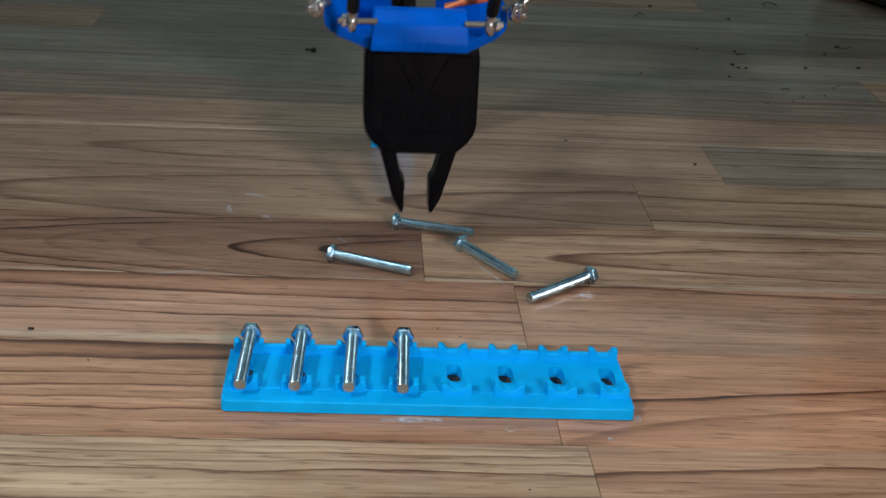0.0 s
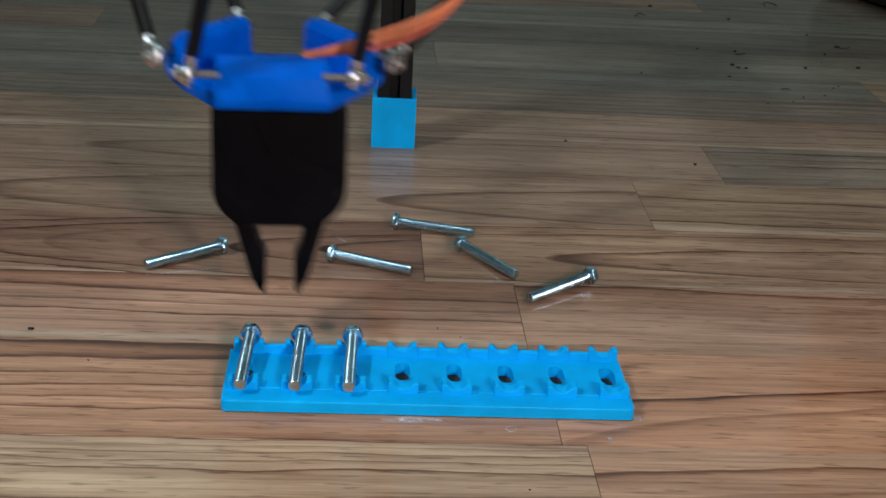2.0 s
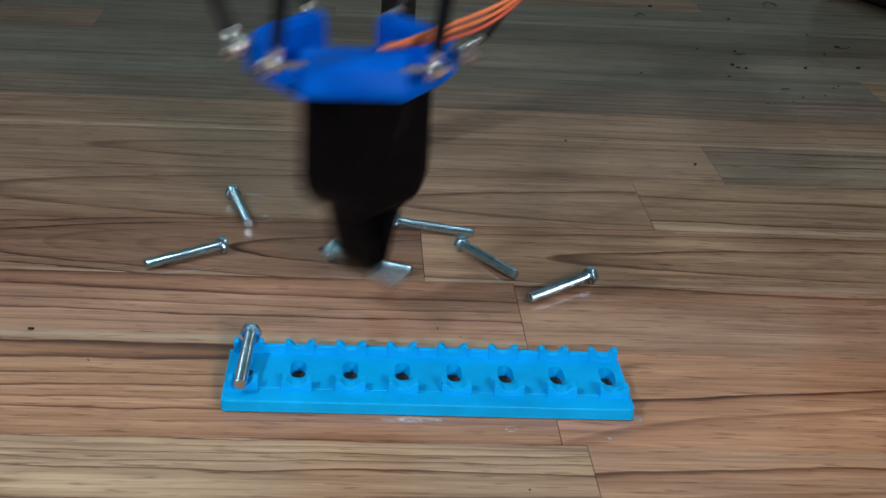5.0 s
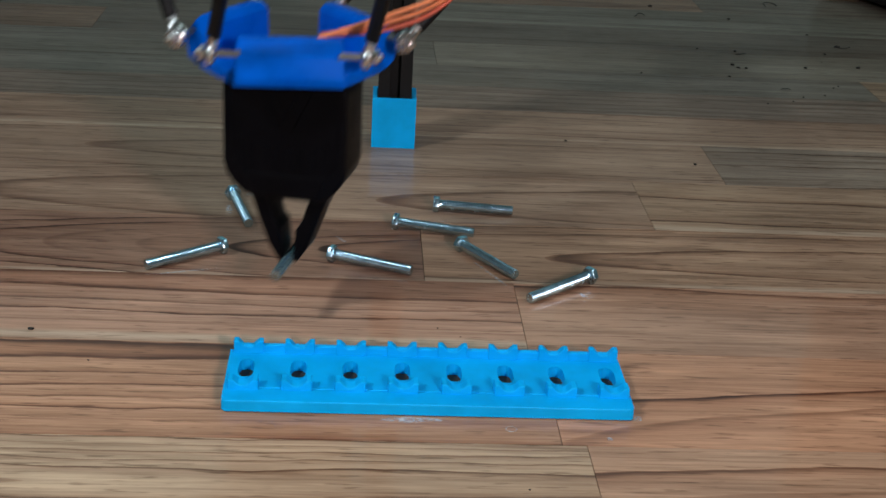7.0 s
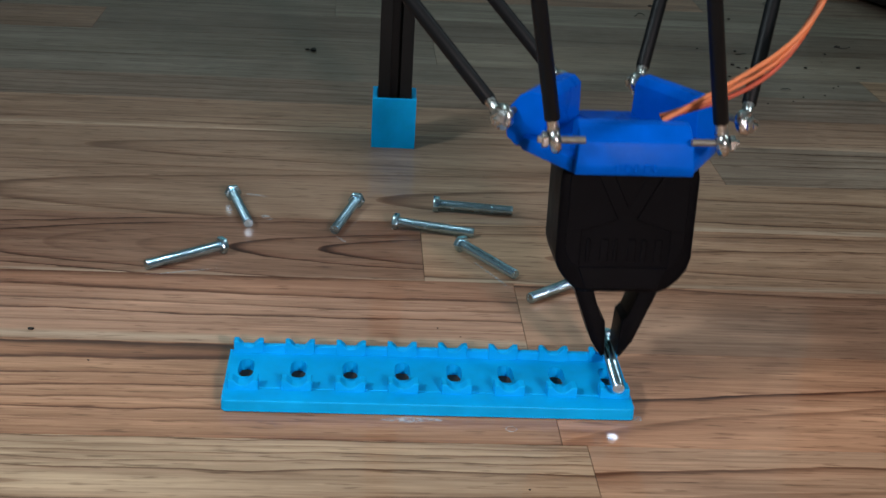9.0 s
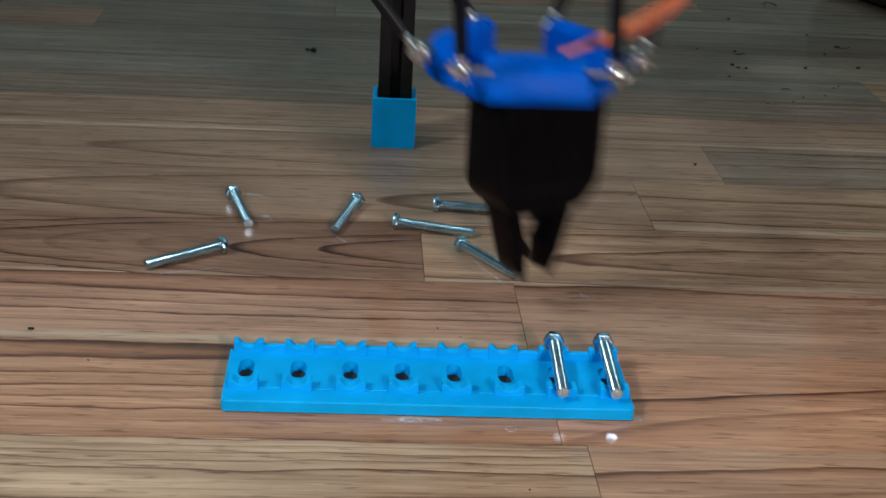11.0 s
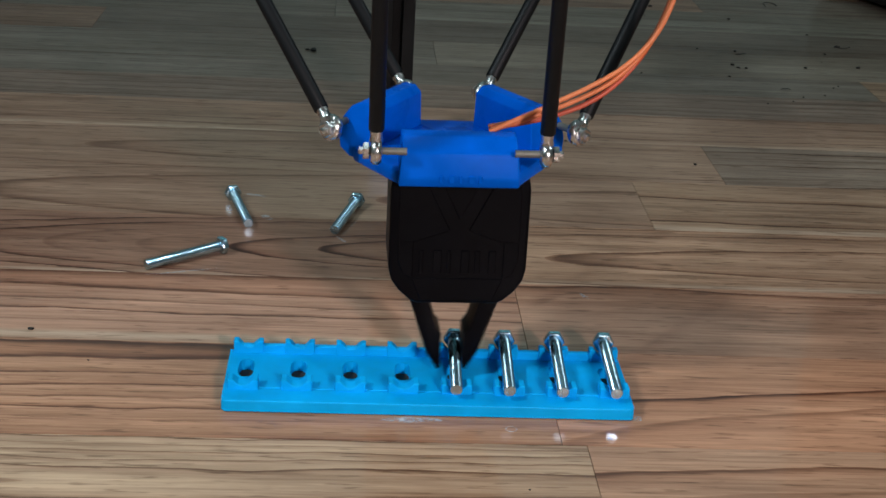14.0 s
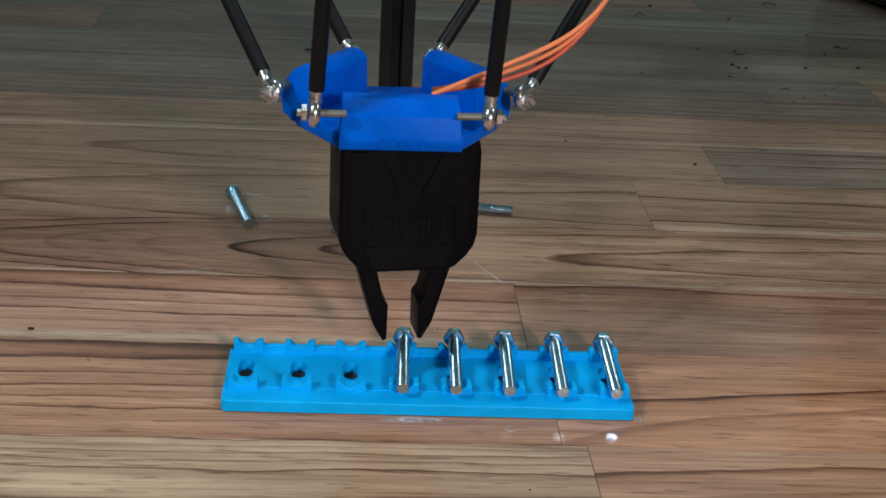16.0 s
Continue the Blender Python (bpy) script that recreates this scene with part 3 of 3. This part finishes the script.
# ---- the fixed post behind ----
def build_post():
    post = tagged(new("robot_frame"), "black slotted aluminium robot frame post in a cyan foot", "robot frame")
    post.matrix_basis = pose(0.0227, 0.8143, 0, 0, 0, -1.0)
    h = 0.01
    bm = bmesh.new()
    # slotted square section
    q = []
    for k in range(4):
        for a, b in ((-h, -h), (-0.0031, -h), (-0.0031, -h + 0.0018), (-0.0055, -h + 0.0018), (-0.0028, -h + 0.0055), (0.0028, -h + 0.0055), (0.0055, -h + 0.0018),
                     (0.0031, -h + 0.0018), (0.0031, -h)):
            v = Matrix.Rotation(radians(90 * k), 2) @ Vector((a, b))
            q.append((v.x, v.y))
    prism(bm, q, 0.003, 0.6, "z")
    part("slotted_post", bm, ANODISED, post)
    c, t, top = 0.0131, 0.0027, 0.0307
    bm = bmesh.new()
    add_box(bm, (-c + 0.001, -c + 0.001, 0), (c - 0.001, c - 0.001, 0.0028))
    for k in range(4):
        bm2 = [(-c, -c), (c, -c), (c - t, -c + t), (-c + t, -c + t)]
        bm2 = [Matrix.Rotation(radians(90 * k), 2) @ Vector(v) for v in bm2]
        prism(bm, [(v.x, v.y) for v in bm2], 0.0, top, "z", 0.0003, 2)
    part("foot_cap", bm, CYAN, post, "bright cyan plastic foot")
    # unseen crosspiece, added only to hold the shading rail to the post
    bm = bmesh.new()
    add_box(bm, (-0.03, -0.012, 0.385), (0.192, 0.012, 0.405), 0.001, 1)
    part("cross_rail", bm, ANODISED, post, "unseen black cross rail added to carry the shading rail")
    # unseen rail, added to block the overhead spot along a floor band
    bm = bmesh.new()
    add_box(bm, (0.135, -0.45, 0.4052), (0.192, 0.2, 0.4252), 0.001, 1)
    part("side_rail", bm, ANODISED, post, "unseen black rail added to cast a shadow band on the floor")
    return post


def build_far_thing():
    """A black rounded case at the far edge, of which only the near corner shows."""
    thing = tagged(new("equipment_case"), "black rounded equipment case standing on the floor", "case")
    thing.matrix_basis = pose(0.425, 1.300, 0, 0, 0, -63)
    bm = bmesh.new()
    add_box(bm, (0, 0, 0.004), (0.3, 0.24, 0.09), 0.02, 4)
    part("case_body", bm, DARKPLY, thing, smooth=40)
    for x, y in ((0.04, 0.04), (0.26, 0.04), (0.04, 0.2), (0.26, 0.2)):
        bm = bmesh.new()
        lathe(bm, [(0.009, 0), (0.01, 0.001), (0.01, 0.006)], 16)
        part("rubber_foot", bm, DARKPLY, thing, m=pose(x, y, 0))


def build_crumbs():
    """Dark crumbs and shavings and a little white residue on the floor."""
    rng = random.Random(11)
    spots = [(-0.033, 1.016, 3.2), (-0.0375, 1.0175, 1.9), (0.317, 1.172, 1.6), (0.255, 1.209, 2.0), (0.296, 1.064, 1.5), (0.208, 0.990, 1.2), (0.386, 1.090, 2.4),
             (0.205, 0.790, 1.3), (0.131, 0.8265, 1.0), (-0.136, 0.546, 1.3), (0.039, 0.5574, 0.5), (0.0487, 0.5496, 0.4), (-0.107, 0.519, 0.6), (0.0665, 0.428, 0.5)]
    for _ in range(22):
        spots.append((rng.gauss(0.345, 0.05), rng.gauss(1.0, 0.06), rng.uniform(0.6, 1.9)))
    for i, (x, y, r) in enumerate(spots):
        bm = bmesh.new()
        res = bmesh.ops.create_icosphere(bm, subdivisions=1, radius=r * MM)
        for v in res["verts"]:
            v.co = Vector((v.co.x * rng.uniform(0.6, 1.5), v.co.y * rng.uniform(0.5, 1.1), max(0, v.co.z * 0.5 + r * MM * 0.3)))
        ob = finish("crumb", bm, CRUMB, m=pose(x, y, 0.0001, 0, 0, rng.uniform(0, 360)))
        tagged(ob, "small dark crumb lying on the wooden floor", "crumb", "crumbs on the floor")


# curls: place, radius in millimetres, first angle and sweep in degrees
SHAVINGS = [(0.368, 1.230, 7, 20, 200), (0.392, 1.091, 6, 200, 170), (0.240, 1.165, 8, 60, 90), (0.298, 1.059, 6, 230, 100), (0.309, 0.963, 4, 200, 120)]


def build_shavings():
    """Thin dark curls of plastic swept to the far side."""
    rng = random.Random(23)
    for x, y, r, turn, sweep in SHAVINGS:
        bm = bmesh.new()
        rings = []
        for i in range(9):
            a = radians(turn + sweep * i / 8)
            grow = r * (1 + 0.3 * math.sin(i * 0.7)) * MM
            c = Vector((grow * math.cos(a), grow * math.sin(a), 0.0005 + 0.0012 * math.sin(math.pi * i / 8)))
            out = Vector((math.cos(a), math.sin(a), 0))
            w = 0.0005 * rng.uniform(0.7, 1.2)
            rings.append([bm.verts.new(c + out * w * math.cos(b) + Vector((0, 0, w * 0.8 * math.sin(b)))) for b in [2 * math.pi * j / 5 for j in range(5)]])
        for p, q in zip(rings, rings[1:]):
            for j in range(5):
                bm.faces.new((p[j], p[(j + 1) % 5], q[(j + 1) % 5], q[j]))
        bm.faces.new(rings[0][::-1])
        bm.faces.new(rings[-1])
        tagged(finish("shaving", bm, CRUMB, m=pose(x, y, 0)), "thin dark curled plastic shaving on the floor", "shaving", "shavings on the floor")


def build_marks():
    """White smears, a ring and hairline scratches left on the varnish, and one painted glint."""
    rng = random.Random(3)

    def smear(x0, y0, x1, y1, wide, label):
        bm = bmesh.new()
        d = Vector((x1 - x0, y1 - y0))
        side = Vector((-d.y, d.x)).normalized()
        n = 12
        rows = []
        for i in range(n + 1):
            u = i / n
            w = wide * max(0.08, math.sin(math.pi * u)) ** 0.6 * rng.uniform(0.7, 1.2)
            c = Vector((x0, y0)) + d * u + side * rng.uniform(-0.12, 0.12) * wide
            rows.append([bm.verts.new((*(c + side * w * k), 0.00012)) for k in (-0.5, -0.2, 0.2, 0.5)])
        for p, q in zip(rows, rows[1:]):
            for k in range(3):
                bm.faces.new((p[k], q[k], q[k + 1], p[k + 1]))
        tagged(finish("smear", bm, RESIDUE_GLINT), label, "smear", "smears on the floor")
    dust_glint = "thin white dusty smear or painted glint on the varnished wood"
    hair = "fine pale scratch in the varnished wood"
    smear(0.013, 0.4762, 0.037, 0.4768, 0.0042, dust_glint)
    smear(0.1125, 0.4800, 0.1172, 0.4825, 0.004, dust_glint)
    # painted highlight: the last bolt tip's glint on the floor, as white film
    smear(0.1005, 0.4655, 0.1028, 0.4645, 0.0025, dust_glint)
    smear(-0.097, 0.6057, -0.062, 0.6162, 0.0012, hair)
    smear(0.060, 0.6330, 0.0745, 0.6050, 0.0016, hair)
    smear(-0.0585, 0.7165, -0.047, 0.7130, 0.0035, dust_glint)
    smear(-0.0665, 0.7000, -0.0640, 0.6860, 0.0028, dust_glint)
    smear(-0.0480, 0.6860, -0.0420, 0.6800, 0.0040, dust_glint)
    smear(-0.008, 0.6600, -0.003, 0.6520, 0.0018, dust_glint)
    smear(0.1085, 0.5990, 0.1120, 0.5930, 0.0025, dust_glint)
    bm = bmesh.new()
    ring(bm, 0.0021, 0.00025, pose(0.0639, 0.4712, 0.00005) @ Matrix.Diagonal((1, 1, 0.4, 1)), 24, 6)
    tagged(finish("ring_mark", bm, RESIDUE_GLINT), "small pale ring mark on the varnished wood", "ring mark")


build_room()
build_floor()
build_marks()
build_tray()
PROTO = bolt_proto()
BOLTS = {"a": PROTO}
for key in "bcdefgh":
    BOLTS[key] = copy_thing(PROTO, on_floor(key))
build_post()
build_far_thing()
build_crumbs()
build_shavings()
HEAD, GRIPPER, FINGERS, RODS, CABLE = build_head()


def rod_way(centre, ang):
    """From the middle of a joint pair to the elbow that drives it, for the head at centre."""
    cx, cy, zb, rb, la, lf = DELTA
    a = radians(ang + 1.29)
    u = Vector((math.cos(a), math.sin(a), 0))
    hinge = Vector((cx, cy, zb)) + rb * u
    m = centre + R_ARM * u
    v = m - hinge
    p, q = v.dot(u), -v.z
    c = max(-1, min(1, (v.length_squared + la * la - lf * lf) / (2 * la) / math.hypot(p, q)))
    th = math.atan2(q, p) - math.acos(c)
    return hinge + la * (math.cos(th) * u - Vector((0, 0, math.sin(th)))) - m


def between(keys, t):
    """The value at t of a table of (time, value), straight from one to the next."""
    for (a, va), (b, vb) in zip(keys, keys[1:]):
        if t <= b:
            return va + (vb - va) * max(0, t - a) / (b - a)
    return keys[-1][1]


def motions():
    # the head's path: seconds and millimetres
    path = [
            (0, 27.2, 657.5, 121.1), (0.1, 23.6, 627.7, 124.1), (0.2, 22.3, 598.0, 124.4), (0.3, 19.1, 572.2, 122.7), (0.4, 17.7, 546.3, 117.1),
            (0.5, 16.2, 520.5, 120.1), (0.6, 16.0, 520.4, 108.2), (0.7, 16.0, 520.4, 108.9), (0.8, 15.7, 520.3, 122.1), (0.9, 7.3, 539.9, 122.7),
            (1, -16.7, 559.4, 121.0), (1.1, -37.6, 582.3, 118.6), (1.2, -57.5, 605.1, 119.8), (1.3, -70.5, 628.0, 118.5), (1.4, -74.1, 629.3, 111.6),
            (1.5, -76.6, 630.7, 99.9), (1.6, -77.2, 630.3, 99.9), (1.7, -78.0, 630.0, 119.6), (1.8, -66.0, 604.4, 127.2), (1.9, -50.5, 578.8, 126.2),
            (2, -33.4, 553.2, 123.9), (2.1, -18.9, 541.7, 121.6), (2.2, -8.6, 530.1, 119.4), (2.3, -4.1, 518.5, 114.8), (2.4, -4.8, 518.4, 109.3),
            (2.5, -4.9, 518.2, 118.5), (2.6, -10.0, 525.0, 122.6), (2.7, -17.0, 545.3, 123.6), (2.8, -27.8, 589.9, 117.8), (2.9, -38.7, 634.5, 115.4),
            (3, -49.6, 654.8, 118.7), (3.1, -55.5, 669.2, 123.0), (3.2, -60.9, 683.6, 124.5), (3.3, -64.5, 698.0, 111.6), (3.4, -65.1, 698.1, 102.3),
            (3.5, -65.1, 698.2, 99.9), (3.6, -63.9, 698.0, 119.9), (3.7, -60.7, 681.2, 126.7), (3.8, -53.1, 644.4, 124.9), (3.9, -46.9, 607.5, 125.2),
            (4, -43.4, 590.7, 121.3), (4.1, -38.2, 570.9, 117.4), (4.2, -32.2, 551.0, 114.8), (4.4, -23.4, 517.9, 118.0), (4.5, -23.4, 517.9, 107.5),
            (4.7, -23.4, 517.9, 107.5), (4.85, -23.4, 521.9, 121.0), (5, -2.4, 569.4, 124.0), (5.15, 35.5, 646.7, 123.0), (5.3, 60.7, 701.9, 119.0),
            (5.45, 60.7, 701.9, 100.2), (5.6, 60.7, 701.9, 100.2), (5.75, 60.7, 701.9, 121.0), (6, 8.1, 609.9, 123.0), (6.3, -40.5, 533.0, 128.2),
            (6.4, -46.4, 517.0, 120.9), (6.5, -47.2, 515.6, 110.6), (6.6, -47.0, 516.3, 108.1), (6.7, -46.2, 517.0, 117.9), (6.8, -45.3, 539.4, 118.6),
            (6.9, -38.4, 561.7, 120.3), (7, -28.2, 584.1, 123.8), (7.1, -21.9, 600.8, 129.1), (7.2, -14.3, 637.5, 127.8), (7.3, -8.4, 674.3, 122.1),
            (7.4, -5.2, 691.0, 113.1), (7.5, -2.9, 690.9, 101.7), (7.6, -3.9, 689.9, 103.7), (7.7, -4.8, 689.0, 118.9), (7.8, -4.2, 659.5, 127.6),
            (7.9, -2.9, 630.0, 128.8), (8, -3.3, 619.5, 124.4), (8.1, -1.9, 622.5, 115.2), (8.2, -0.6, 625.5, 102.6), (8.3, -0.1, 625.5, 103.6),
            (8.4, 2.7, 612.8, 126.2), (8.5, 8.2, 600.1, 126.5), (8.6, 25.1, 588.4, 128.1), (8.7, 45.3, 562.6, 128.4), (8.8, 68.3, 536.7, 126.5),
            (8.9, 89.2, 525.0, 121.9), (9, 102.8, 520.2, 114.1), (9.1, 102.0, 519.0, 113.2), (9.2, 102.0, 517.8, 113.8), (9.35, 103.3, 517.9, 121.0),
            (9.6, 99.1, 568.8, 123.0), (9.8, 96.3, 602.7, 113.0), (9.9, 96.3, 602.7, 100.2), (10.1, 96.3, 602.7, 100.2), (10.25, 96.3, 602.7, 121.0),
            (10.45, 82.2, 537.9, 120.0), (10.6, 82.2, 517.9, 107.5), (10.75, 82.2, 517.9, 107.5), (10.9, 82.2, 527.9, 121.0),
            (11.1, 63.0, 633.2, 117.0), (11.2, 63.0, 633.2, 101.2), (11.3, 57.9, 633.0, 108.8), (11.4, 58.3, 630.0, 108.2), (11.5, 58.0, 618.0, 121.2),
            (11.6, 56.8, 613.0, 131.8), (11.7, 57.4, 608.0, 131.3), (11.8, 56.6, 572.0, 125.0), (11.9, 56.7, 538.0, 125.9), (12, 59.7, 522.3, 119.5),
            (12.1, 59.7, 520.2, 113.7), (12.2, 59.5, 518.1, 108.0), (12.3, 58.5, 518.5, 119.3), (12.4, 57.2, 542.8, 118.7), (12.5, 52.7, 567.1, 118.7),
            (12.6, 43.0, 583.6, 122.3), (12.7, 36.0, 620.1, 121.5), (12.8, 30.5, 656.5, 122.0), (12.9, 28.8, 673.0, 114.7), (13, 28.8, 673.7, 99.9),
            (13.1, 28.9, 673.4, 100.9), (13.2, 29.2, 673.0, 112.0), (13.3, 29.3, 655.1, 124.4), (13.4, 30.6, 637.3, 125.1), (13.5, 31.6, 619.4, 122.7),
            (13.6, 34.5, 603.8, 116.8), (13.7, 35.8, 569.4, 117.9), (13.8, 36.3, 535.1, 119.4), (13.9, 37.1, 519.5, 115.9), (14, 37.8, 518.6, 107.8),
            (14.1, 36.9, 519.0, 115.0), (14.2, 28.7, 527.0, 119.8), (14.3, 12.2, 544.7, 119.5), (14.4, -9.8, 562.3, 120.7),
            (14.5, -30.5, 570.3, 125.9), (14.6, -53.0, 596.2, 122.6), (14.7, -70.5, 622.0, 115.4), (14.8, -74.7, 625.0, 106.5),
            (14.9, -76.5, 628.0, 99.9), (15, -74.2, 613.2, 110.1), (15.1, -72.6, 610.0, 122.2), (15.2, -61.6, 599.7, 127.3),
            (15.3, -46.3, 576.9, 126.9), (15.4, -24.9, 554.1, 126.8), (15.5, -10.1, 543.8, 123.3), (15.6, 11.7, 521.5, 122.4),
            (15.7, 15.3, 520.8, 115.8), (15.8, 16.4, 520.2, 107.2), (15.9, 16.0, 517.0, 114.0), (15.95, 15.5, 515.4, 121.6), (16, 15.5, 515.3, 122.4),
    ]
    turns = [(0, 0), (0.8, 0), (0.9, -30), (1.0, -56), (1.1, -59), (1.2, -59), (1.7, -59), (1.8, -14), (1.9, 0), (2.52, 0), (2.6, 9), (2.7, 14), (3.6, 16), (3.8, 4), (3.9, 0), (4.7, 0),
             (4.85, 10), (5.0, 50), (5.15, 86), (5.75, 86), (6.0, 20), (6.15, 0), (6.7, 0), (6.9, -12), (7.0, -15), (7.6, -15), (7.7, -6), (7.8, 15), (7.9, 60), (8.0, 68),
             (8.35, 69), (8.4, 50), (8.5, 6), (8.6, 1), (8.7, 0), (9.35, 0), (9.6, -35), (9.8, -51), (10.15, -51), (10.3, -20), (10.45, 0), (10.8, 0), (11.0, 30), (11.1, 36),
             (11.3, 36), (11.4, 26), (11.5, 8), (11.6, 0), (12.3, 0), (12.4, 30), (12.5, 83), (12.6, 86), (13.25, 84), (13.3, 70), (13.4, 6), (13.5, 0), (14.1, 0), (14.2, -14),
             (14.3, -36), (14.4, -50), (14.5, -58), (15.1, -58), (15.2, -14), (15.3, 0), (15.9, 0), (16, 8)]
    shut = [(0, 0), (0.6, 0), (0.7, 1), (1.5, 1), (1.6, 0), (2.3, 0), (2.4, 1), (3.45, 1), (3.53, 0), (4.5, 0), (4.65, 1), (5.45, 1), (5.6, 0), (6.5, 0), (6.6, 1), (7.5, 1),
            (7.6, 0), (8.15, 0), (8.25, 1), (9.1, 1), (9.2, 0), (9.9, 0), (10.05, 1), (10.6, 1), (10.7, 0), (11.2, 0), (11.3, 1), (12.17, 1), (12.25, 0), (13.0, 0), (13.1, 1),
            (13.96, 1), (14.04, 0), (14.8, 0), (14.9, 1), (15.75, 1), (15.83, 0), (16, 0)]
    # each bolt: time gripped, time let go, place before, place after
    carried = {"a": [(0.7, 1.55, on_tray(3), on_floor("a")), (14.9, 15.79, on_floor("a"), on_tray(3))],
               "b": [(2.4, 3.48, on_tray(2), on_floor("b"))],
               "e": [(4.65, 5.5, on_tray(1), on_floor("e"))],
               "c": [(6.6, 7.5, on_tray(0), on_floor("c"))],
               "d": [(8.21, 9.12, on_floor("d"), on_tray(7))],
               "h": [(10.05, 10.62, on_floor("h"), on_tray(6))],
               "g": [(11.21, 12.19, on_floor("g"), on_tray(5))],
               "f": [(13.06, 13.99, on_floor("f"), on_tray(4))]}

    def head_at(t):
        c = Vector([between([(r[0], r[i]) for r in path], t) for i in (1, 2, 3)]) * MM
        return Matrix.Translation(c) @ HEAD_TURN

    def grip_at(t):
        return head_at(t) @ Matrix.Translation(AXIS) @ pose(0, 0, 0, 0, 0, between(turns, t)) @ FORWARD
    walk(HEAD, [(r[0], Matrix.Translation(Vector(r[1:]) * MM) @ HEAD_TURN) for r in path])
    ticks = sorted({r[0] for r in path} | {k[0] for k in turns})
    walk(GRIPPER, [(t, Matrix.Translation(AXIS) @ pose(0, 0, 0, 0, 0, between(turns, t)) @ FORWARD) for t in ticks])
    for s, finger in zip((-1, 1), FINGERS):
        walk(finger, [(t, pose(s * 0.0155, 0, -0.0535, 0, s * 5.0 * v, 0)) for t, v in shut])
    back = HEAD_TURN.inverted().to_3x3()
    for rod, name, at in RODS:
        rows = []
        for t, x, y, z in path:
            w = (back @ rod_way(Vector((x, y, z)) * MM, ARMS[name])).normalized()
            bar = Matrix.Rotation(radians(ARMS[name] + 90), 3, "Z") @ Vector((1, 0, 0))
            side = (bar - bar.dot(w) * w).normalized()
            m = Matrix((side, w.cross(side), w)).transposed().to_4x4()
            rows.append((t, Matrix.Translation(at) @ m))
        walk(rod, rows)
    walk(CABLE, [(t, pose(0.012, -0.0205, 0.004, 0, -0.085 * (x - 16), 0)) for t, x, y, z in path])
    for key, legs in carried.items():
        rows = [(0.0, legs[0][2])]
        for t0, t1, before, after in legs:
            a = grip_at(t0).inverted() @ before
            b = grip_at(t1).inverted() @ after
            rows.append((t0, before))
            for t in [u for u in ticks if t0 + 0.03 < u < t1 - 0.03]:
                rows.append((t, grip_at(t) @ a.lerp(b, (t - t0) / (t1 - t0))))
            rows.append((t1, after))
        rows.append((16.0, legs[-1][3]))
        walk(BOLTS[key], rows)


motions()
